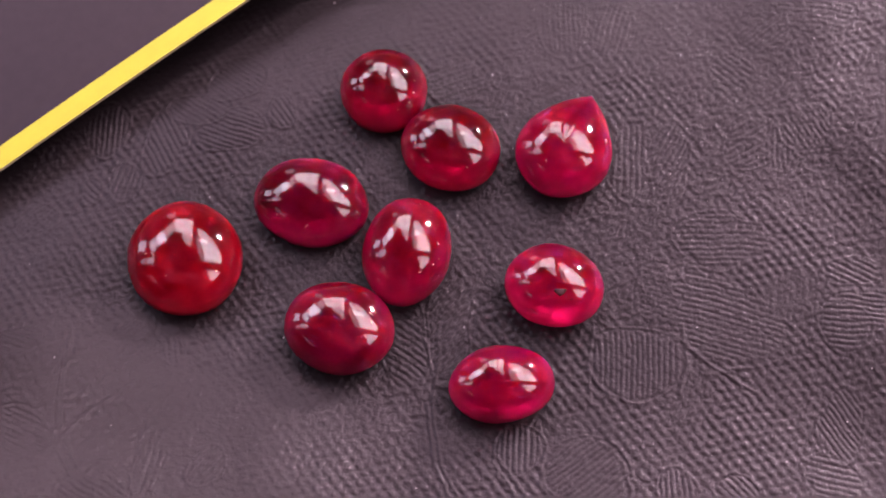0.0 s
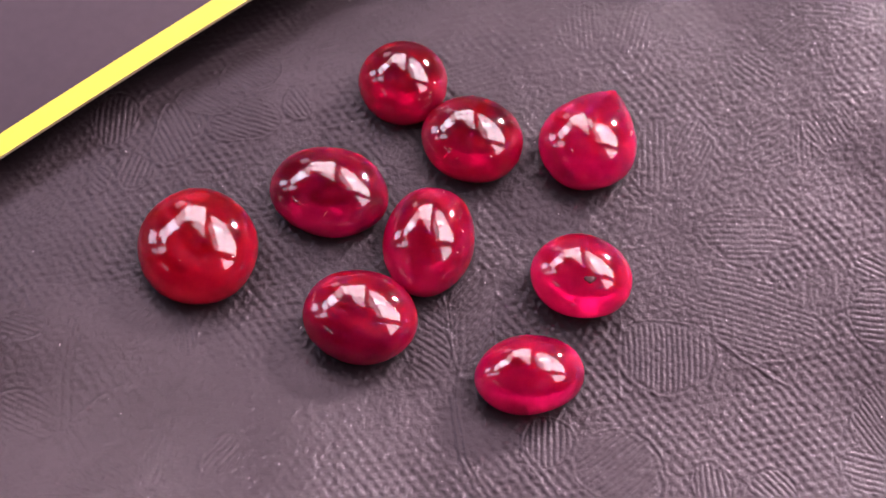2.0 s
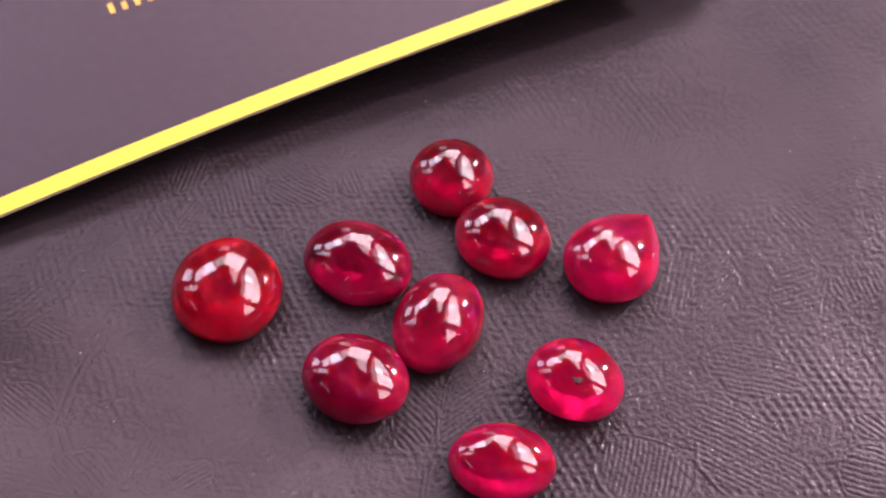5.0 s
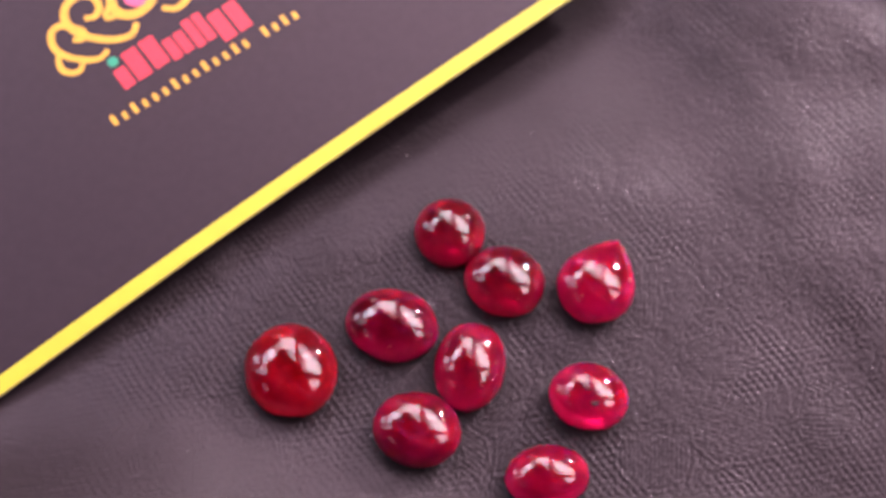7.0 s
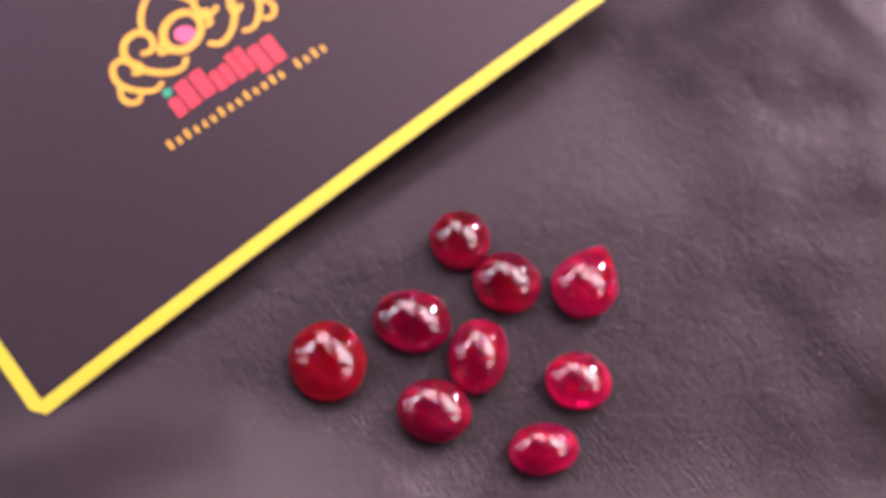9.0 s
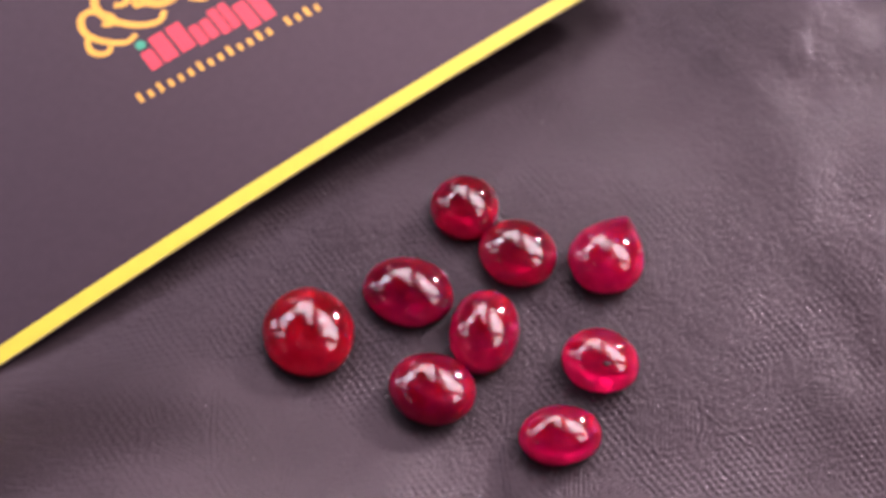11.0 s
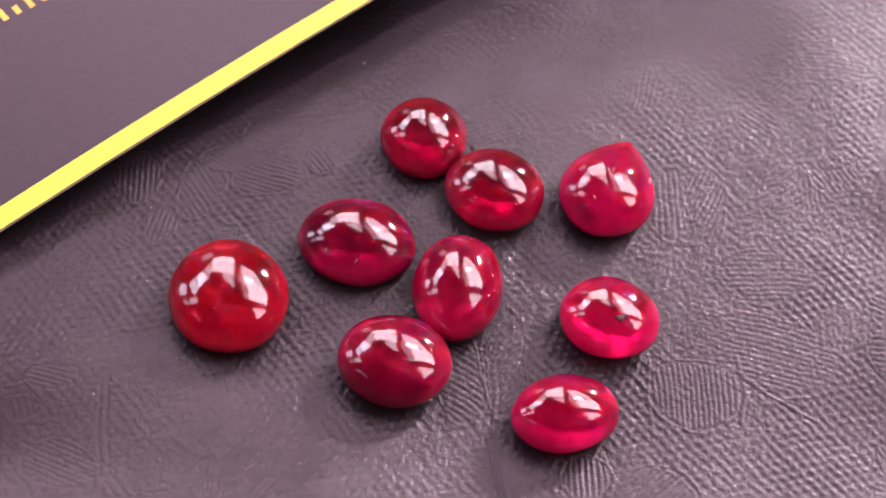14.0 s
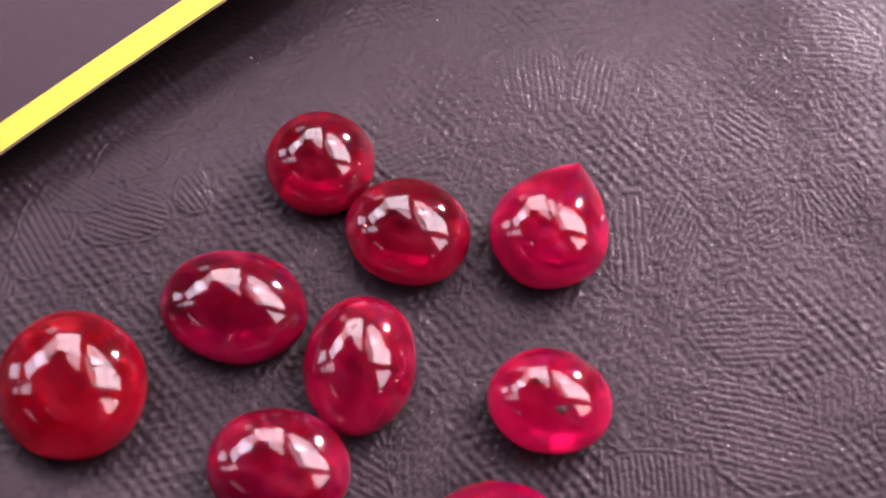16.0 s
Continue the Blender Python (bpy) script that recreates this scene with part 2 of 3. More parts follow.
# ---- the sun room round the table ----
def pierced(surface, outline):
    """A wall or the ceiling as a slab, with its glazed openings through it."""
    bm, loops = bmesh.new(), []
    for loop in [outline] + [g[1] for g in GLAZING if g[0] == surface]:
        vs = [bm.verts.new(on_surface(surface, u, v, 0)) for u, v in loop]
        loops += [bm.edges.new((vs[k], vs[(k + 1) % len(vs)])) for k in range(len(vs))]
    bmesh.ops.triangle_fill(bm, use_beauty=True, use_dissolve=False, edges=loops)
    got = bmesh.ops.extrude_face_region(bm, geom=bm.faces[:])
    away = on_surface(surface, 0, 0, 0.04 if surface == "ceiling" else WALL) - on_surface(surface, 0, 0, 0)
    bmesh.ops.translate(bm, verts=[v for v in got["geom"] if isinstance(v, bmesh.types.BMVert)], vec=away)
    return bm


for wall in ("north", "east", "south", "west"):
    end = ROOM + (WALL if wall in ("north", "south") else 0)
    outline = [(-end, FLOOR_Z), (end, FLOOR_Z), (end, CEIL_Z), (-end, CEIL_Z)]
    tagged(mesh_object("wall_" + wall, pierced(wall, outline), WALL_PAINT), "plain dark painted wall of the sun room", "wall", kind="structure")
END = ROOM + WALL
tagged(mesh_object("floor", boxed((-END, -END, FLOOR_Z - 0.1), (END, END, FLOOR_Z)), FLOOR_WOOD), "dark wooden floor of the room", "floor", kind="structure")
tagged(mesh_object("ceiling", pierced("ceiling", [(-END, -END), (END, -END), (END, END), (-END, END)]), CEILING_PAINT), "dark ceiling of the sun room with glazed openings", "ceiling", kind="structure")

# thin bars across the large panes, from edge to edge
BARS = {0: [((-0.42, 1.88), (-0.75, 4.70)), ((-0.98, 2.09), (-1.50, 4.70)), ((-1.66, 3.12), (-0.01, 3.00))], 2: [((1.05, 1.90), (0.70, 3.30))], 4: [((1.75, 1.55), (1.95, 0.26)), ((2.46, 1.88), (2.90, 0.26))]}
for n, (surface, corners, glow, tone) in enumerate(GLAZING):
    window = tagged(new("window_%d" % (n + 1)), "bright glazed roof light with thin dark frame bars", "window", kind="structure")
    for k in range(len(corners)):
        p, q = (on_surface(surface, *corners[j % len(corners)], 0.03) for j in (k, k + 1))
        way = q - p
        bm = boxed((0, -0.009, -0.009), (way.length, 0.009, 0.009), 0.002)
        bmesh.ops.transform(bm, verts=bm.verts, matrix=Matrix.Translation(p) @ way.to_track_quat("X", "Z").to_matrix().to_4x4())
        part("frame_bar", bm, FRAME_PAINT, window)
    for p, q in BARS.get(n, ()):
        p, q = on_surface(surface, *p, 0.02), on_surface(surface, *q, 0.02)
        bm = boxed((0, -0.022, -0.012), ((q - p).length, 0.022, 0.012), 0.003)
        bmesh.ops.transform(bm, verts=bm.verts, matrix=Matrix.Translation(p) @ (q - p).to_track_quat("X", "Z").to_matrix().to_4x4())
        part("glazing_bar", bm, FRAME_PAINT, window)
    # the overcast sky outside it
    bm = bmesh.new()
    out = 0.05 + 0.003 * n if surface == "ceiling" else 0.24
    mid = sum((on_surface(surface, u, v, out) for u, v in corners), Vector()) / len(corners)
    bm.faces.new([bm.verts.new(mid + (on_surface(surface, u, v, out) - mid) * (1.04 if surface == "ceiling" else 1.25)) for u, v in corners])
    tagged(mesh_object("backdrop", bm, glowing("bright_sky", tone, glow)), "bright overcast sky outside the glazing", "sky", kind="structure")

# ---- table ----
TABLE_Z = -0.0073
table = tagged(new("table"), "dark wooden table under the leather sheet", "table")
table.location = (0, 0.1, FLOOR_Z)
part("tabletop", boxed((-0.75, -0.5, -FLOOR_Z + TABLE_Z - 0.03), (0.75, 0.5, -FLOOR_Z + TABLE_Z), 0.004), TABLE_WOOD, table)
for x in (-0.68, 0.68):
    for y in (-0.43, 0.43):
        part("leg", boxed((x - 0.03, y - 0.03, 0), (x + 0.03, y + 0.03, -FLOOR_Z + TABLE_Z - 0.03), 0.004), TABLE_WOOD, table)

# ---- pendant lamp, a small bright point in the stones ----
lamp_ob = tagged(new("pendant_lamp"), "small glowing globe lamp hanging on a cord", "lamp")
LAMP_AT = (0.405, 0.475, 0.312)
lamp_ob.location = LAMP_AT
bm = bmesh.new()
bmesh.ops.create_uvsphere(bm, u_segments=24, v_segments=16, radius=0.021)
part("globe", bm, glowing("lamp_glow", (1.0, 0.84, 0.91), 4300.0), lamp_ob, "glowing white glass globe", True)
CORD = CEIL_Z - LAMP_AT[2] - 0.044
bm = bmesh.new()
bmesh.ops.create_cone(bm, segments=12, radius1=0.002, radius2=0.002, depth=CORD, cap_ends=True, matrix=Matrix.Translation((0, 0, 0.046 + CORD / 2)))
part("cord", bm, FRAME_PAINT, lamp_ob)
bm = bmesh.new()
bmesh.ops.create_cone(bm, segments=20, radius1=0.013, radius2=0.008, depth=0.028, cap_ends=True, matrix=Matrix.Translation((0, 0, 0.034)))
part("socket", bm, FRAME_PAINT, lamp_ob, smooth=False)

# ---- embossed leather sheet (lengths in millimetres until it is meshed) ----
# leaf-shaped fields: centre x, y, half sizes, direction of their ribs in degrees
LEAVES_RIGHT = [
    (20.3, -17.9, 3.4, 3.1, -88), (26.8, -13.8, 5.0, 3.9, -12), (28.1, 8.7, 2.1, 1.4, -39), (12.9, 12.9, 2.2, 2.8, -86), (17.4, 12.5, 1.7, 2.8, 75),
    (19.2, -0.4, 1.5, 3.5, -89), (22.5, 0.2, 1.5, 3.9, 64), (31.6, 1.6, 1.2, 2.2, -90), (1.4, -17.6, 1.7, 3.6, -32), (4.9, -15.6, 1.7, 4.1, 52),
    (11.1, -25.6, 2.0, 1.8, -87), (37.8, -8.9, 2.3, 1.1, -26), (38.6, -12.2, 2.7, 1.7, -2), (23.7, -28.1, 1.4, 2.1, -83), (36.0, -26.0, 2.2, 1.7, -8),
    (16.8, -27.3, 3.5, 2.7, 42), (27.1, -6.8, 4.4, 2.2, 3), (28.1, -28.5, 2.0, 1.8, -45), (36.8, -21.8, 1.7, 3.1, -51), (37.1, -13.7, 1.8, 2.1, 1),
    (34.8, 15.4, 3.2, 3.0, -6), (30.8, 12.4, 2.4, 1.7, 41), (34.3, 10.4, 1.3, 1.4, -68), (29.5, 2.1, 2.3, 2.2, 35), (34.2, 3.8, 1.9, 2.5, -56),
]
LEAVES_LEFT = [
    (-30.2, -19.4, 1.6, 1.2, -14), (-31.6, -22.6, 0.9, 1.3, -64), (-37.0, -9.7, 1.3, 2.0, -81), (-26.5, 0.7, 2.0, 2.3, 93), (-21.0, -0.4, 1.9, 2.9, -57),
    (-15.2, 0.9, 2.8, 1.9, -18), (-18.4, 2.9, 2.5, 1.5, -33), (-23.9, -4.5, 1.3, 1.9, 79), (-11.0, 2.8, 1.1, 1.5, -49), (-17.5, -19.2, 1.0, 1.1, -75),
    (-17.3, -28.9, 1.1, 2.5, 84), (-13.0, -28.9, 1.3, 1.5, 57), (-20.9, -31.8, 2.2, 2.5, -29), (-23.0, -34.2, 3.3, 1.6, 7), (-27.7, -27.5, 2.4, 2.0, -21),
    (-21.1, -17.8, 1.2, 0.7, 51), (-26.8, -5.4, 0.9, 1.1, -39), (-15.5, 6.1, 2.5, 2.0, -35),
]
# raised veins and rims between the fields, as lines through points
VEINS = [
    [(-26.5, -18.4), (-26.0, -22.6), (-25.3, -26.0), (-24.7, -28.4), (-22.2, -31.3), (-18.6, -33.8)],
    [(-26.0, -18.3), (-25.5, -22.5), (-24.7, -25.9), (-24.1, -28.2), (-21.4, -30.7), (-16.9, -33.3)],
    [(-24.4, -28.3), (-24.0, -27.0), (-22.5, -24.9), (-19.9, -22.4)],
    [(-30.7, -26.0), (-27.9, -27.0), (-25.0, -28.7)],
    [(-27.3, -32.3), (-26.6, -34.1), (-25.1, -35.2), (-22.9, -35.6)],
    [(4.0, -15.5), (4.3, -19.0), (4.0, -22.2), (5.1, -27.4), (6.4, -29.6), (8.1, -32.2)],
    [(3.6, -22.3), (4.6, -27.4), (5.8, -29.6), (7.4, -32.3)],
    [(9.6, -26.5), (11.3, -28.4), (12.3, -30.2), (12.9, -31.7)],
    [(9.1, -26.8), (10.7, -28.6), (11.6, -30.3), (12.2, -31.7)],
    [(16.7, -15.2), (16.4, -18.4), (16.7, -21.5)], [(23.9, -14.4), (24.3, -17.5), (23.8, -20.2)],
    [(23.2, -15.3), (26.2, -17.6), (29.7, -19.5)], [(17.4, -24.4), (19.4, -26.1), (20.1, -28.5), (19.8, -30.8)],
]


def smooth_field(gx, gy, scale, seed, octaves=2):
    """Soft value noise, about -1 to 1, with features of the given size in millimetres."""
    rng, out, amp = np.random.RandomState(seed), np.zeros_like(gx), 1.0
    for _ in range(octaves):
        table_ = rng.rand(64, 64) * 2 - 1
        u, v = gx / scale + 900, gy / scale + 900
        iu, iv = np.floor(u).astype(int), np.floor(v).astype(int)
        fu, fv = u - iu, v - iv
        fu, fv = fu * fu * (3 - 2 * fu), fv * fv * (3 - 2 * fv)
        at = lambda p, q: table_[p % 64, q % 64]
        out += amp * ((at(iu, iv) * (1 - fu) + at(iu + 1, iv) * fu) * (1 - fv) + (at(iu, iv + 1) * (1 - fu) + at(iu + 1, iv + 1) * fu) * fv)
        amp, scale = amp * 0.5, scale * 0.5
    return out


def bend(d, rate, steepest):
    """A soft fold: height past its line for a slope that grows with the distance d and levels off at the steepest."""
    d = np.maximum(d, 0) * 2 * rate / steepest
    return steepest ** 2 / (2 * rate) * (np.logaddexp(d, -d) - math.log(2))


def undulation(gx, gy):
    """The slow rise and fall of the sheet, with slopes added to steer its sheen; flat where the stones and the card
    lie.
    """
    away = np.clip((np.hypot(gx - 2, gy + 6) - 22) / 34, 0, 1)
    away = away * away * (3 - 2 * away)
    soft = away * (1.2 * smooth_field(gx, gy, 26, 5) + 0.45 * smooth_field(gx, gy, 10, 6)) * np.clip((gx + 15) / 40, 0.12, 1)
    # tilts added to put brighter and darker sheen into the sheet's shape
    rise = 4.0 * np.tanh(bend(-19.5 - gy, 0.013, 0.19) / 4.0) - 2.5 * np.tanh(bend(0.95 * (gx - 22.0) - 0.30 * (gy + 12.0), 0.008, 0.05) / 2.5)
    left = np.clip((4 - gx) / 14, 0, 1)
    rise += left * left * (3 - 2 * left) * 2.5 * np.tanh(bend(-14.0 - gy, 0.016, 0.16) / 2.5)
    low = np.clip((-15 - gy) / 14, 0, 1)
    rise += 4.0 * np.tanh(bend(0.85 * gx + 0.55 * gy - 27.0, 0.015, 0.26) / 4.0)
    fall = 1.0 * np.tanh(bend(0.9 * (gx - 44.0) - 0.4 * (gy - 4.0), 0.008, 0.10))
    # beside the card: its long edge runs at 41.5 degrees; the sheet sags under the arch and lifts towards the far side
    beside, along = 0.662 * (gx + 52.59) - 0.749 * (gy + 20.96), (0.749 * (gx + 52.59) + 0.662 * (gy + 20.96)) / 89.9
    near = np.clip(beside / 10, 0, 1)
    near = near * near * (3 - 2 * near)
    sag = 1.1 * (1 - near) * np.maximum(4 * along * (1 - along), 0)
    # the sheet dips, steepened to darken it, towards the card's far end and rises again well beyond
    lift = near * 7.0 * np.tanh(bend(0.35 * gx + 0.94 * gy - 34.0, 0.012, 0.28) / 7.0) - 6.0 * np.tanh((bend(0.97 * gy - 0.20 * gx - 4.0, 0.010, 0.20) + bend(0.85 * gy + 0.40 * gx - 14.0, 0.009, 0.13)) / 6.0)
    wide = np.clip(beside / 20, 0, 1)
    # more added tilt, which brightens the sheen towards -x
    rise += wide * wide * (3 - 2 * wide) * low * low * (3 - 2 * low) * 4.0 * np.tanh(bend(-0.9 * gx - 0.3 * (gy + 15.0) - 4.0, 0.006, 0.08) / 4.0)
    slip = -wide * wide * (3 - 2 * wide) * 3.0 * np.tanh(bend(-17.0 - gx - 0.45 * gy - 6.0, 0.008, 0.19) / 3.0)
    return -7.0 + np.logaddexp(0, (soft + rise + lift - fall - slip - sag + 7.0) * 3) / 3


def emboss(gx, gy):
    """Ribbed leaves and thin veins on a ground of small pebbles in slanting rows."""
    wx, wy = gx + 0.10 * smooth_field(gx, gy, 2.2, 11), gy + 0.10 * smooth_field(gx, gy, 2.2, 12)
    c, s = math.cos(radians(48)), math.sin(radians(48))
    p, q = c * wx - s * wy, s * wx + c * wy
    row = np.floor(q / 0.74)
    pebbles = np.sin(np.pi * q / 0.74) ** 2 * (0.25 + 0.75 * np.sin(np.pi * (p / 0.76 + 0.5 * (row % 2))) ** 2)
    # the print is pressed deepest towards +x and -y
    pressed = np.clip((gx + 1) / 22, 0, 1)
    pressed = 0.95 + 0.20 * pressed * pressed * (3 - 2 * pressed)
    out = 0.058 * pebbles * np.clip(0.70 + 0.65 * smooth_field(gx, gy, 6.0, 13), 0.25, 1.2) * pressed
    rng = random.Random(7)
    leaves = [(*l, 0.6 if l[2] > 4 else 1.1) for l in LEAVES_RIGHT] + [(*l, 1.4) for l in LEAVES_LEFT]
    tries = 0
    while len(leaves) < 330 and tries < 9000:
        tries += 1
        x, y, r = rng.uniform(-60, 60), rng.uniform(-44, 62), rng.uniform(1.1, 2.8)
        if 0 < x < 40 and -33 < y < -14 or x < -4 and y < -10:
            continue
        if all(math.hypot(x - l[0], y - l[1]) > 0.70 * (r + max(l[2], l[3])) for l in leaves):
            leaves.append((x, y, r * rng.uniform(0.5, 1.0), r, rng.choice((-85, -60, -35, -12, 15, 40, 62, 84)) + rng.uniform(-9, 9), rng.uniform(0.15, 0.45)))
    nearest = np.full_like(gx, 9.0)
    for n, (x, y, a, b, turn, amp) in enumerate(leaves):
        inside = (np.abs(gx - x) < a * 1.5 + 0.5) & (np.abs(gy - y) < b * 1.5 + 0.5)
        if not inside.any():
            continue
        lx, ly = wx[inside] - x, wy[inside] - y
        round_ = np.arctan2(ly, lx)
        r = np.hypot(lx / a, ly / b) * (1 - 0.10 * np.cos(2 * round_ + n) - 0.06 * np.sin(3 * round_ + 2 * n))
        keep = np.clip((1.05 - r) / 0.16, 0, 1) * np.clip((nearest[inside] - r) / 0.12, 0, 1)
        c, s = math.cos(radians(turn)), math.sin(radians(turn))
        across = -s * lx + c * ly + (0.012 - 0.008 * (n % 4)) * (c * lx + s * ly) ** 2
        ribs = np.abs(np.sin(np.pi * across / (0.44 + 0.03 * (n % 3)))) ** 0.9
        vein = np.exp(-(((r - 1.10) * min(a, b)) / 0.10) ** 2) * (1 - keep)
        deep = 0.35 + 0.65 * pressed[inside]
        out[inside] = out[inside] * (1 - keep) + keep * (0.038 * amp * ribs * deep + 0.012 + 0.014 * (1 - min(amp, 1))) + 0.030 * amp * vein
        nearest[inside] = np.minimum(nearest[inside], r)
    for line in VEINS:
        for (x0, y0), (x1, y1) in zip(line, line[1:]):
            inside = (gx > min(x0, x1) - 1) & (gx < max(x0, x1) + 1) & (gy > min(y0, y1) - 1) & (gy < max(y0, y1) + 1)
            if inside.any():
                lx, ly = wx[inside] - x0, wy[inside] - y0
                t = np.clip((lx * (x1 - x0) + ly * (y1 - y0)) / ((x1 - x0) ** 2 + (y1 - y0) ** 2), 0, 1)
                d = np.hypot(lx - t * (x1 - x0), ly - t * (y1 - y0))
                out[inside] = np.maximum(out[inside], 0.052 * np.exp(-(d / 0.13) ** 2)) - 0.014 * np.exp(-((d - 0.32) / 0.12) ** 2)
    worn = np.clip(0.95 + 0.4 * smooth_field(gx, gy, 11.0, 21), 0.65, 1.15) * (1 - 0.22 * np.clip((gy - 1) / 14, 0, 1)) * (1 - 0.22 * np.clip((gx - 10) / 10, 0, 1) * np.clip((gy + 9) / 8, 0, 1))
    return out * worn + 0.022 * smooth_field(gx, gy, 0.40, 22) + 0.014 * smooth_field(gx, gy, 1.3, 23)


def sheet_lines(lo, hi, near_lo, near_hi, step, far_step):
    """Lines that lie close together in the near stretch and spread out beyond it."""
    near = np.arange(near_lo, near_hi + step / 2, step)
    left, right, d = [near[0]], [near[-1]], step
    while left[-1] > lo:
        left.append(max(lo, left[-1] - d))
        d = min(d * 1.06, far_step)
    d = step
    while right[-1] < hi:
        right.append(min(hi, right[-1] + d))
        d = min(d * 1.06, far_step)
    return np.array(left[:0:-1] + list(near) + right[1:])


xs, ys = sheet_lines(-300, 300, -34, 47, 0.085, 6), sheet_lines(-250, 320, -37, 31, 0.085, 6)
gx, gy = np.meshgrid(xs, ys)
fade = np.clip((56 - np.abs(gx)) / 4, 0, 1) * np.clip((54 - gy) / 4, 0, 1) * np.clip((gy + 46) / 4, 0, 1)
flat_out = np.clip(1.6 - np.hypot(gx, gy) / 100, 0, 1)
z = undulation(gx, gy) * flat_out - 7.0 * (1 - flat_out) + fade * 1.15 * emboss(gx, gy)
sheet = grid_mesh("leather_sheet", xs / 1000, ys / 1000, z / 1000 - 0.00004, LEATHER)
tagged(sheet, "dark grey-purple embossed leather sheet with ribbed leaf pattern", "leather")


# ---- specks of dust lying on the leather ----
rng = random.Random(31)
bm = bmesh.new()
for _ in range(90):
    x, y, size = rng.uniform(-34, 44), rng.uniform(-32, 26), rng.uniform(0.02, 0.06) * rng.choice((0.7, 0.8, 1.0, 1.5))
    if 0.662 * (x + 52.59) - 0.749 * (y + 20.96) < 1:
        continue
    height = z[np.searchsorted(ys, y), np.searchsorted(xs, x)] + 0.3 * size
    got = bmesh.ops.create_icosphere(bm, subdivisions=1, radius=size / 1000)
    turn_ = pose(x / 1000, y / 1000, height / 1000, rng.uniform(0, 40), rng.uniform(0, 40), rng.uniform(0, 180)) @ Matrix.Diagonal((rng.uniform(0.8, 2.2), rng.uniform(0.5, 1), 0.6, 1))
    bmesh.ops.transform(bm, verts=got["verts"], matrix=turn_)
tagged(mesh_object("dust", bm, plain("pale_dust", (0.36, 0.31, 0.33), 0.8, grain=3000, depth=0)), "fine pale specks of dust on the leather", "dust", kind="stuff")


# ---- the stones ----
def cabochon(name, label, x, y, mid, a, b, c, turn, mat, tip=0.0, bulge=2.0, seed=0):
    """A polished dome on a small flat base (millimetres): mid is the height of its girdle, a, b, c its half axes; tip stretches it into a drop along its own x."""
    around, up = 96, 44
    rng = random.Random(seed)
    waves = [(rng.uniform(0, 6.3), rng.uniform(0.004, 0.010), k) for k in (2, 3, 5)]
    low = -math.asin(min(0.95, mid / c))
    rows = [low + (math.pi / 2 - low) * i / up for i in range(up)]
    beta = math.acos(1 / (1 + tip)) if tip else 0
    bm = bmesh.new()
    rings = []

    def at(theta, phi):
        k = 1 + sum(s * math.sin(n * theta + o) for o, s, n in waves)
        if tip:
            d = abs((theta + math.pi) % (2 * math.pi) - math.pi)
            reach = 1 / math.cos(beta - d) + 0.05 * math.sin(math.pi * d / beta) if d < beta else 1.0
            k *= reach - 0.10 * tip * math.exp(-(d / 0.10) ** 2)
        flat = abs(math.cos(phi)) ** (2 / bulge if phi > 0 else 1.3)
        high = c * math.copysign(abs(math.sin(phi)) ** (2 / bulge), math.sin(phi))
        if tip and phi > 0:
            high *= 1 - 0.30 * math.cos(phi) * max(0.0, reach - 1) / tip
        return Vector((a * k * flat * math.cos(theta), b * k * flat * math.sin(theta), mid + high)) / 1000

    for phi in rows:
        rings.append([bm.verts.new(at(2 * math.pi * i / around, phi)) for i in range(around)])
    top = bm.verts.new((0, 0, (mid + c) / 1000))
    foot = bm.verts.new((0, 0, 0.0))
    for lo_ring, hi_ring in zip(rings, rings[1:]):
        for i in range(around):
            bm.faces.new((lo_ring[i], lo_ring[(i + 1) % around], hi_ring[(i + 1) % around], hi_ring[i]))
    for i in range(around):
        bm.faces.new((rings[-1][i], rings[-1][(i + 1) % around], top))
        bm.faces.new((rings[0][(i + 1) % around], rings[0][i], foot))
    for v in rings[0]:
        v.co.z = 0.0
    ob = mesh_object(name, bm, mat, True)
    ob.matrix_world = pose(x / 1000, y / 1000, 0.00004, 0, 0, turn)
    return tagged(ob, label, "gemstone", "loose ruby cabochons")


DARK_INCLUSION = plain("dark_inclusion", (0.05, 0.004, 0.010), 0.5, grain=2500, vary=0.3, depth=0)
PALE_INCLUSION = plain("pale_inclusion", (0.80, 0.28, 0.34), 0.35, grain=2500, vary=0.2, depth=0)


def inclusions(stone, mat, label, seed, spots):
    """Small flat flakes grown inside a stone; spots: x, y, height, size (millimetres) and lean in degrees."""
    rng = random.Random(seed)
    for x, y, z, size, lean in spots:
        bm = bmesh.new()
        bmesh.ops.create_icosphere(bm, subdivisions=2, radius=size / 1000)
        for v in bm.verts:
            v.co *= 1 + 0.35 * noise.noise(v.co * 2500 / size + Vector((seed, x, y)))
        bmesh.ops.transform(bm, verts=bm.verts, matrix=pose(x / 1000, y / 1000, z / 1000, lean, lean * 0.6, rng.uniform(0, 180)) @ Matrix.Diagonal((1, 0.55, 0.10, 1)))
        part("inclusion", bm, mat, stone, label, True)


def under(mid, a, b, c, spots):
    """Spots given by their depth below the dome (millimetres) instead of their height."""
    return [(x, y, mid + c * math.sqrt(max(0.05, 1 - (x / a) ** 2 - (y / b) ** 2)) - deep, size, lean) for x, y, deep, size, lean in spots]


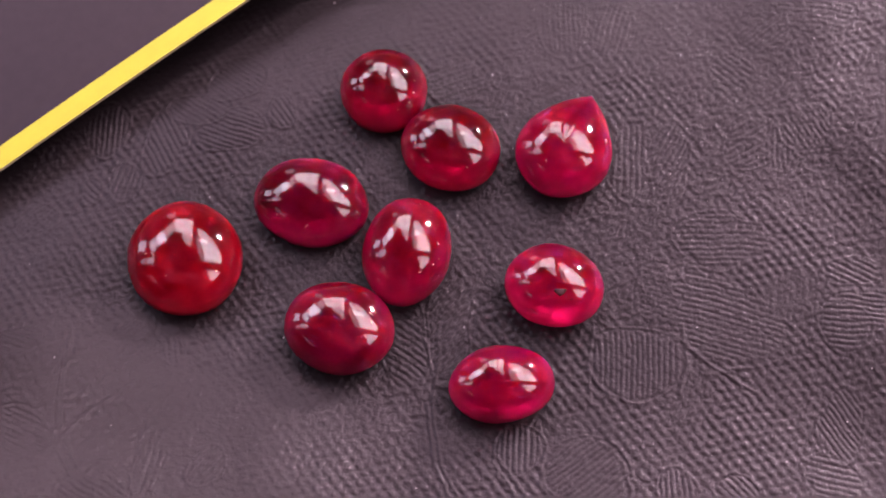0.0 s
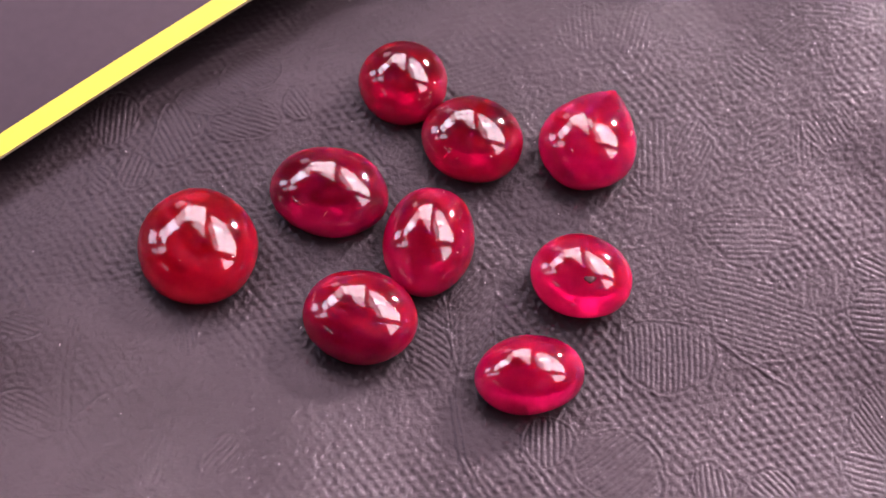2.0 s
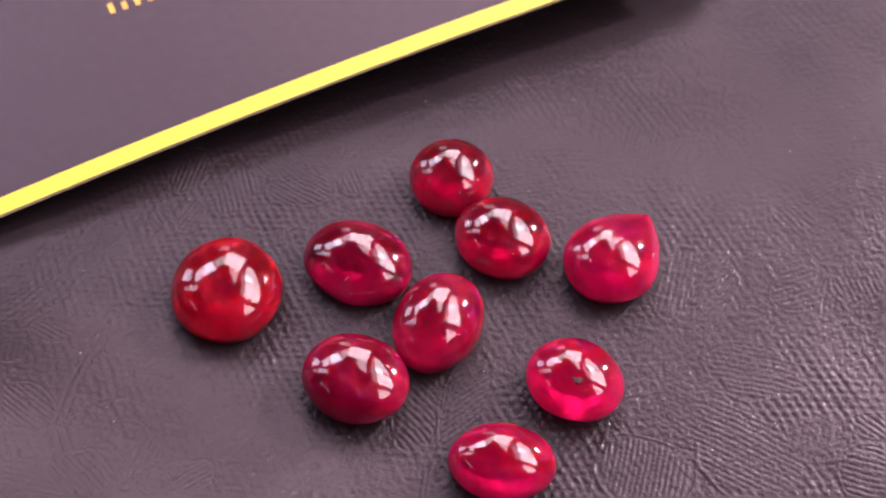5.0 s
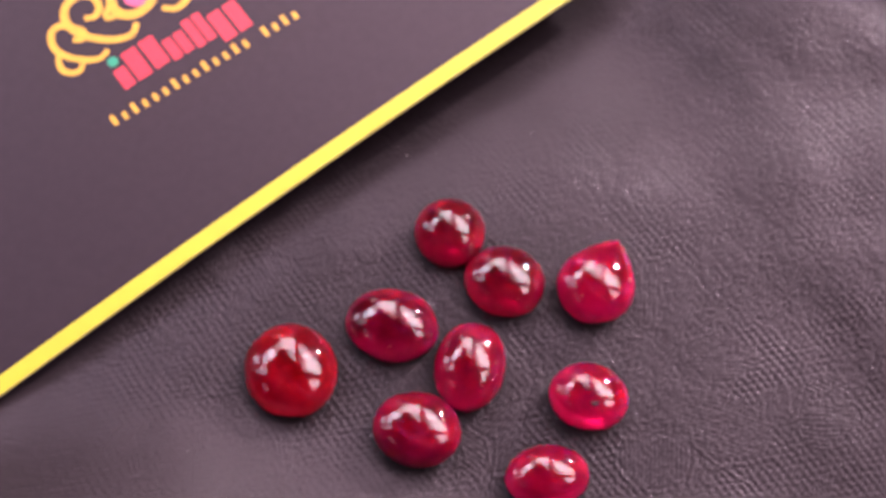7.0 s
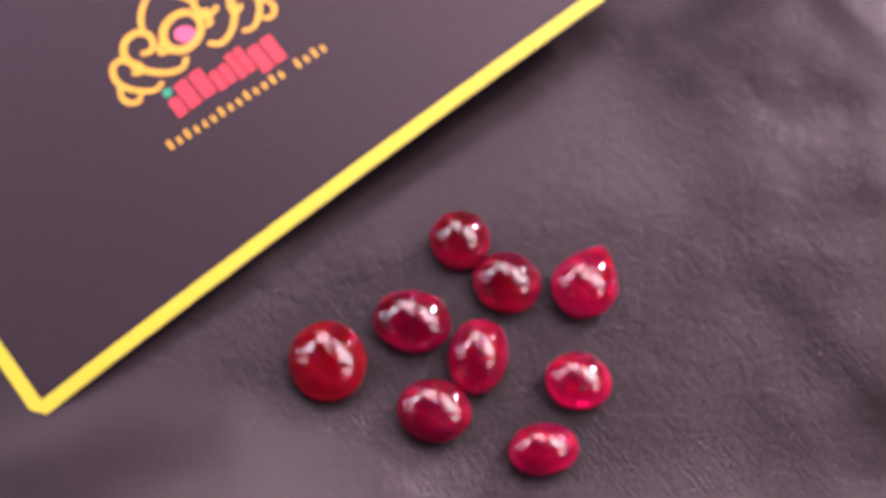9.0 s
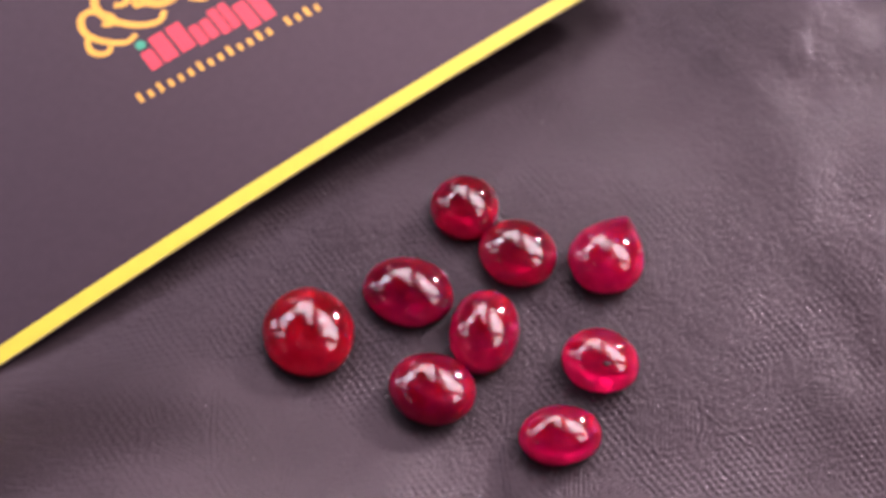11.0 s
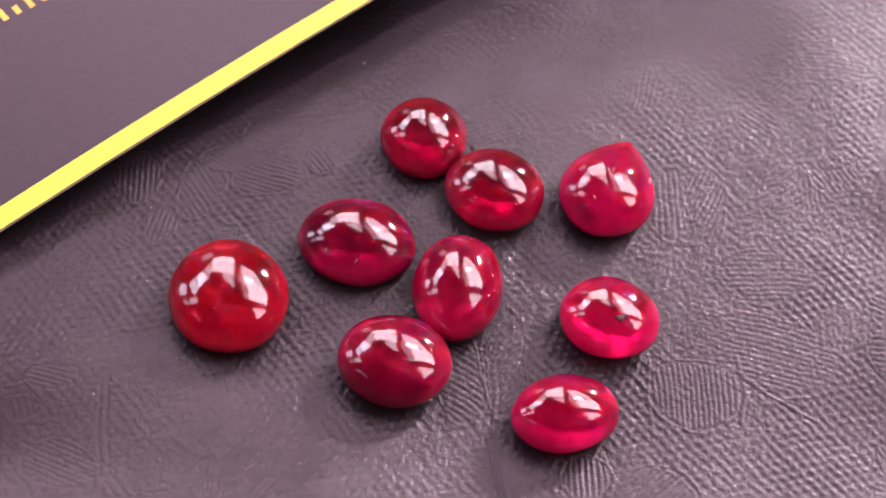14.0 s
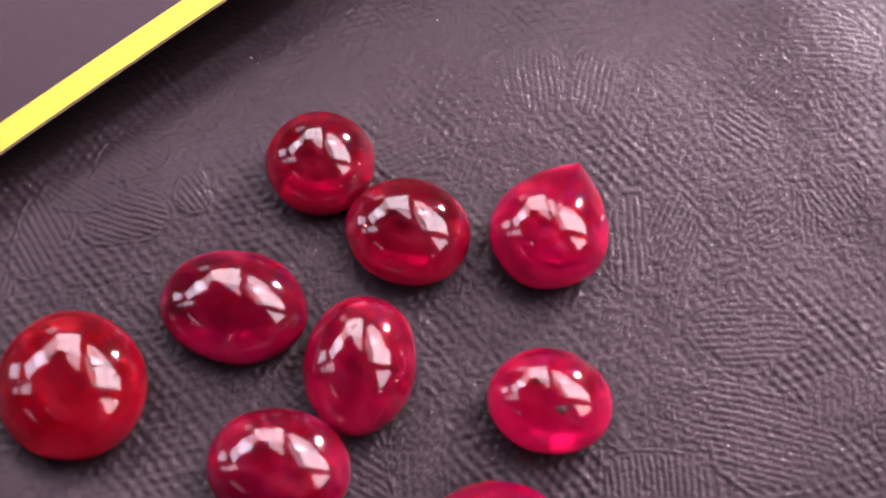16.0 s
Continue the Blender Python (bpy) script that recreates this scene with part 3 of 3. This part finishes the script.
RUBY_ORANGE = ruby_material("ruby_orange_red", (0.30, 0.0004, 0.012), (0.62, 0.004, 0.028), 0.84, 0.40, 0.9, 0.40)
RUBY_PURPLE = ruby_material("ruby_purple_red", (0.20, 0.0002, 0.018), (0.48, 0.002, 0.066), 0.84, 0.36, 0.9, 0.38)
RUBY_DEEP = ruby_material("ruby_deep_red", (0.20, 0.0002, 0.014), (0.46, 0.002, 0.040), 0.84, 0.36, 0.9, 0.38)
RUBY_PINK = ruby_material("ruby_pink_red", (0.38, 0.0005, 0.036), (0.76, 0.005, 0.110), 0.80, 0.38, 0.9, 0.45)
RUBY_CLEAR = ruby_material("ruby_clear_red", (0.50, 0.0008, 0.046), (0.88, 0.008, 0.125), 0.85, 0.28, 0.9, 0.46)
RUBY_SILKY = ruby_material("ruby_silky_red", (0.25, 0.0004, 0.022), (0.58, 0.004, 0.072), 0.80, 0.40, 0.9, 0.44)

round_one = cabochon("ruby_cabochon", "large round orange-red ruby cabochon with a high dome", -17.41, -11.54, 1.20, 4.75, 5.03, 3.04, 38, RUBY_ORANGE, seed=1)
purple_one = cabochon("ruby_cabochon", "oval purplish red ruby cabochon on the leather", -7.39, -5.92, 1.00, 4.91, 3.87, 2.86, 170, RUBY_PURPLE, seed=2)
small_one = cabochon("ruby_cabochon", "small round deep red ruby cabochon touching an oval one", -2.14, 4.72, 1.00, 3.73, 3.82, 3.02, 60, RUBY_DEEP, seed=3)
dark_one = cabochon("ruby_cabochon", "oval dark red ruby cabochon touching a small round one", 4.00, -0.42, 1.29, 3.78, 4.31, 2.80, 75, RUBY_DEEP, seed=4)
drop_one = cabochon("ruby_cabochon", "drop-shaped pinkish red ruby cabochon with a pointed end", 13.55, -0.35, 1.43, 4.05, 4.05, 2.88, 67, RUBY_PINK, tip=0.5, seed=5)
upright_one = cabochon("ruby_cabochon", "upright oval purplish ruby cabochon touching a silky one", 1.01, -9.85, 1.21, 3.72, 4.65, 3.05, 174, RUBY_SILKY, seed=6)
silky_one = cabochon("ruby_cabochon", "silky red oval ruby cabochon with cloudy inclusions", -3.88, -16.89, 1.82, 3.82, 4.55, 2.55, 81, RUBY_SILKY, seed=7)
clear_one = cabochon("ruby_cabochon", "clear bright red oval ruby cabochon with dark inclusions", 13.29, -12.21, 1.57, 3.42, 4.12, 2.78, 81, RUBY_CLEAR, seed=8)
long_one = cabochon("ruby_cabochon", "elongated oval pink-red ruby cabochon on the leather", 9.49, -20.65, 1.50, 3.13, 4.27, 2.64, 99, RUBY_PINK, seed=9)
inclusions(clear_one, DARK_INCLUSION, "dark inclusion inside the stone", 1, under(1.57, 3.42, 4.12, 2.78, [(-0.4, -0.4, 0.22, 1.10, 4), (-0.1, -1.3, 0.20, 0.75, -8), (-1.1, 0.3, 0.22, 0.65, 8), (0.3, 0.9, 0.30, 0.80, 6), (-1.4, -1.3, 0.20, 0.45, 12)]))
inclusions(drop_one, PALE_INCLUSION, "pale feather inside the stone", 2, under(1.43, 4.05, 4.05, 2.88, [(1.6, -2.9, 0.20, 0.45, 50), (-0.2, -3.2, 0.18, 0.35, -40), (-1.9, 0.6, 0.30, 0.50, 30), (-1.0, -1.8, 0.20, 0.18, 20)]))
inclusions(drop_one, DARK_INCLUSION, "dark inclusion inside the stone", 3, [(3.4, -0.2, 2.95, 0.95, 25), (2.6, -1.0, 3.30, 0.80, -15), (4.3, 0.0, 2.50, 0.60, 20), (2.4, 0.8, 3.45, 0.50, 15)])
inclusions(silky_one, PALE_INCLUSION, "pale crack inside the stone", 4, under(1.82, 3.82, 4.55, 2.55, [(1.4, -2.4, 0.25, 0.55, 60), (0.4, -2.7, 0.20, 0.40, -55), (-1.0, 0.9, 0.30, 0.60, 20), (2.0, 0.9, 0.25, 0.35, 50), (-0.5, -1.2, 0.15, 0.14, 30), (0.9, -1.6, 0.12, 0.12, -20)]))
inclusions(silky_one, DARK_INCLUSION, "dark spot inside the stone", 12, under(1.82, 3.82, 4.55, 2.55, [(0.2, -1.7, 0.15, 0.35, 20), (-0.6, -2.1, 0.15, 0.25, -15)]))
inclusions(upright_one, PALE_INCLUSION, "tiny pale speck just under the polish", 5, under(1.21, 3.72, 4.65, 3.05, [(-2.2, -1.4, 0.03, 0.10, 30), (-2.6, -0.4, 0.03, 0.14, 20), (-2.0, 0.5, 0.03, 0.09, 40), (-2.5, 1.4, 0.03, 0.15, -30), (-1.7, -2.6, 0.03, 0.11, 50), (-2.9, 0.8, 0.03, 0.09, 40), (-1.6, 2.3, 0.03, 0.10, 20), (-2.3, -2.0, 0.03, 0.08, 10), (1.9, -2.6, 0.03, 0.11, -30), (-0.6, -3.6, 0.03, 0.13, 60)]))
inclusions(round_one, PALE_INCLUSION, "tiny pale speck just under the polish", 6, under(1.20, 4.75, 5.03, 3.04, [(-2.0, -1.4, 0.03, 0.15, 15), (-2.4, 1.2, 0.03, 0.18, 50), (1.6, -3.2, 0.03, 0.14, 30), (-3.2, -0.5, 0.03, 0.11, 20)]))
inclusions(purple_one, PALE_INCLUSION, "pale veil inside the stone", 7, under(1.00, 4.91, 3.87, 2.86, [(-0.5, 2.6, 0.25, 0.50, 45), (1.8, 2.2, 0.25, 0.35, -40), (-2.6, -1.4, 0.12, 0.12, 20), (3.4, -0.6, 0.12, 0.14, 30), (0.6, 2.9, 0.12, 0.12, 50)]))
inclusions(small_one, PALE_INCLUSION, "tiny pale speck just under the polish", 8, under(1.00, 3.73, 3.82, 3.02, [(0.6, -2.8, 0.03, 0.16, 35), (-0.3, -3.0, 0.03, 0.11, -25), (-1.4, -2.6, 0.03, 0.10, 20), (1.5, -2.3, 0.03, 0.09, 40)]))
inclusions(dark_one, PALE_INCLUSION, "tiny pale speck just under the polish", 9, under(1.29, 3.78, 4.31, 2.80, [(-2.4, 1.2, 0.03, 0.14, 40), (-2.6, -0.6, 0.03, 0.11, -35), (-1.9, -2.2, 0.03, 0.16, 30), (-2.9, 0.4, 0.03, 0.09, 20), (-1.2, 2.6, 0.03, 0.18, 50)]))
inclusions(long_one, PALE_INCLUSION, "pale veil inside the stone", 10, under(1.50, 3.13, 4.27, 2.64, [(-0.6, 1.6, 0.30, 0.45, 30), (0.8, -1.8, 0.30, 0.35, -40), (-1.2, -0.8, 0.12, 0.10, 20)]))

# ---- the card ----
CARD_W, CARD_D, CARD_T, RIM = 89.9, 55.0, 0.34, 1.84
card = tagged(new("business_card"), "slightly arched black business card with yellow border and gold crown", "card")
card.matrix_world = pose(-0.05259, -0.02096, 0, 0, 0, math.degrees(0.724))


def arch(u):
    return 0.06 + 4 * 1.73 * (u / CARD_W) * (1 - u / CARD_W)


def card_slab(u0, u1, v0, v1, lo, hi, steps=1):
    """A piece of the card that follows its arch, from lo to hi above its underside."""
    bm = bmesh.new()
    n = max(1, int(abs(u1 - u0) / 1.5)) if steps == 1 else steps
    cols = []
    for i in range(n + 1):
        u = u0 + (u1 - u0) * i / n
        cols.append([bm.verts.new((u / 1000, v / 1000, (arch(u) + h) / 1000)) for v, h in ((v0, lo), (v1, lo), (v1, hi), (v0, hi))])
    for p, q in zip(cols, cols[1:]):
        for k in range(4):
            bm.faces.new((p[k], p[(k + 1) % 4], q[(k + 1) % 4], q[k]))
    bm.faces.new(cols[0])
    bm.faces.new(cols[-1][::-1])
    return bm


part("card_core", card_slab(0, CARD_W, 0, CARD_D, 0, CARD_T), CARD_CORE, card, "cream paper core of the card")
part("black_face", card_slab(RIM, CARD_W - RIM, RIM, CARD_D - RIM, CARD_T, CARD_T + 0.02), CARD_BLACK, card, "matt black printed face")
for u0, u1, v0, v1 in ((0, CARD_W, 0, RIM), (0, CARD_W, CARD_D - RIM, CARD_D), (0, RIM, RIM, CARD_D - RIM), (CARD_W - RIM, CARD_W, RIM, CARD_D - RIM)):
    part("yellow_border", card_slab(u0, u1, v0, v1, CARD_T, CARD_T + 0.02), CARD_YELLOW, card, "bright yellow printed border")


# ---- print on the card (millimetres on its face) ----
FACE = CARD_T + 0.02


def ribbon(points, wide, lift=0.0):
    """A flat printed stroke through the given points, narrower at its ends, that follows the arch of the card."""
    pts = [Vector(p) for p in points]
    fine = []
    for k in range(len(pts) - 1):
        a, b, c, d = pts[max(k - 1, 0)], pts[k], pts[k + 1], pts[min(k + 2, len(pts) - 1)]
        for i in range(6):
            t = i / 6
            fine.append(0.5 * ((2 * b) + (c - a) * t + (2 * a - 5 * b + 4 * c - d) * t * t + (3 * b - a - 3 * c + d) * t ** 3))
    fine.append(pts[-1])
    bm, rows = bmesh.new(), []
    for k, p in enumerate(fine):
        way = (fine[min(k + 1, len(fine) - 1)] - fine[max(k - 1, 0)]).normalized()
        side = Vector((-way.y, way.x)) * wide / 2 * (0.72 + 0.28 * math.sin(math.pi * k / (len(fine) - 1)))
        rows.append([bm.verts.new((q.x / 1000, q.y / 1000, (arch(q.x) + h) / 1000)) for q, h in ((p - side, FACE), (p + side, FACE), (p + side, FACE + 0.012 + lift), (p - side, FACE + 0.012 + lift))])
    for p, q in zip(rows, rows[1:]):
        for k in range(4):
            bm.faces.new((p[k], p[(k + 1) % 4], q[(k + 1) % 4], q[k]))
    bm.faces.new(rows[0])
    bm.faces.new(rows[-1][::-1])
    return bm


def disc(u, v, ru, rv, turn=0.0, lift=0.0, sides=28):
    bm = bmesh.new()
    c, s = math.cos(radians(turn)), math.sin(radians(turn))
    rim = [(u + ru * math.cos(2 * math.pi * k / sides) * c - rv * math.sin(2 * math.pi * k / sides) * s, v + ru * math.cos(2 * math.pi * k / sides) * s + rv * math.sin(2 * math.pi * k / sides) * c) for k in range(sides)]
    lo = [bm.verts.new((x / 1000, y / 1000, (arch(x) + FACE) / 1000)) for x, y in rim]
    hi = [bm.verts.new((x / 1000, y / 1000, (arch(x) + FACE + 0.012 + lift) / 1000)) for x, y in rim]
    for k in range(sides):
        bm.faces.new((lo[k], lo[(k + 1) % sides], hi[(k + 1) % sides], hi[k]))
    bm.faces.new(hi)
    bm.faces.new(lo[::-1])
    return bm


def mirrored(points):
    """The same stroke on the other side of the crown."""
    out = []
    for u, v in points:
        x, y = u - 43.6, v - 26.0 + 0.06 * (u - 43.6)
        out.append((43.6 - x - 0.10 * y, 26.0 + y + 0.06 * x))
    return out


CROWN = [
    ([(37.5, 31.2), (38.6, 30.7), (39.6, 31.4), (39.7, 32.9), (38.6, 34.0), (36.8, 33.9), (35.7, 32.5), (35.8, 30.4), (37.2, 28.2), (39.0, 26.7), (40.7, 26.2), (41.9, 27.1)], 0.95),
    ([(35.0, 29.7), (36.0, 29.1), (36.5, 29.8), (35.9, 30.9), (34.8, 32.1), (33.5, 31.9), (32.8, 30.3), (33.3, 28.5), (34.6, 26.9), (36.1, 25.9), (37.5, 26.2)], 0.85),
    ([(33.1, 29.5), (32.3, 28.4), (32.1, 27.3), (32.7, 26.3), (33.7, 26.0), (34.3, 26.6)], 0.75),
    ([(39.4, 33.4), (40.2, 35.2), (41.6, 36.6), (43.2, 37.4)], 0.85), ([(40.6, 29.3), (39.6, 29.6), (39.8, 30.6)], 0.7),
]
for points, wide in CROWN:
    part("crown_scroll", ribbon(points, wide), GOLD_PRINT, card, "printed gold scroll of the crown")
    part("crown_scroll", ribbon(mirrored(points), wide), GOLD_PRINT, card, "printed gold scroll of the crown")
ring = [(43.50 + 2.75 * math.cos(k) * 0.94 - 2.35 * math.sin(k) * 0.34, 30.4 + 2.75 * math.cos(k) * 0.34 + 2.35 * math.sin(k) * 0.94) for k in [i * 2 * math.pi / 16 for i in range(17)]]
part("crown_ring", ribbon(ring, 1.15, 0.004), GOLD_PRINT, card, "printed gold ring round the gem")
part("crown_gem", disc(43.6, 29.8, 1.45, 1.15, -40, 0.004), PINK_PRINT, card, "printed pink gem of the crown")
for u, v in ((39.7, 30.1), (40.3, 30.6), (40.9, 29.8), (46.9, 30.5), (47.5, 29.8), (47.6, 30.9)):
    part("crown_bead", disc(u, v, 0.42, 0.36), GOLD_PRINT, card)
# the name as plain red blocks, with its green dot
for u0, u1, v0, v1 in ((36.4, 37.8, 20.8, 23.5), (38.2, 42.3, 20.8, 24.8), (42.7, 45.3, 20.4, 23.3), (45.7, 48.1, 20.1, 24.0), (48.5, 52.2, 18.9, 22.9)):
    # wide blocks as two upright bars, narrow ones as one
    stem = 0.44 * (u1 - u0)
    for lo_u, hi_u in ((u0, u0 + stem), (u1 - stem, u1)) if u1 - u0 > 2 else ((u0, u1),):
        part("name_block", card_slab(lo_u, hi_u, v0, v1, FACE, FACE + 0.012, 2), RED_PRINT, card, "plain red printed bar")
part("name_dot", disc(37.1, 24.6, 0.62, 0.62), GREEN_PRINT, card, "small green printed dot")
# the line below it as small gold bars
for k, tall in enumerate("10100010010010.1010"):
    if tall != ".":
        u = 33.1 + 1.29 * k
        v = 17.85 - 0.062 * (u - 33.1)
        part("text_bar", card_slab(u, u + 0.50, v, v + (1.35 if tall == "1" else 1.0), FACE, FACE + 0.012, 1), GOLD_PRINT, card)
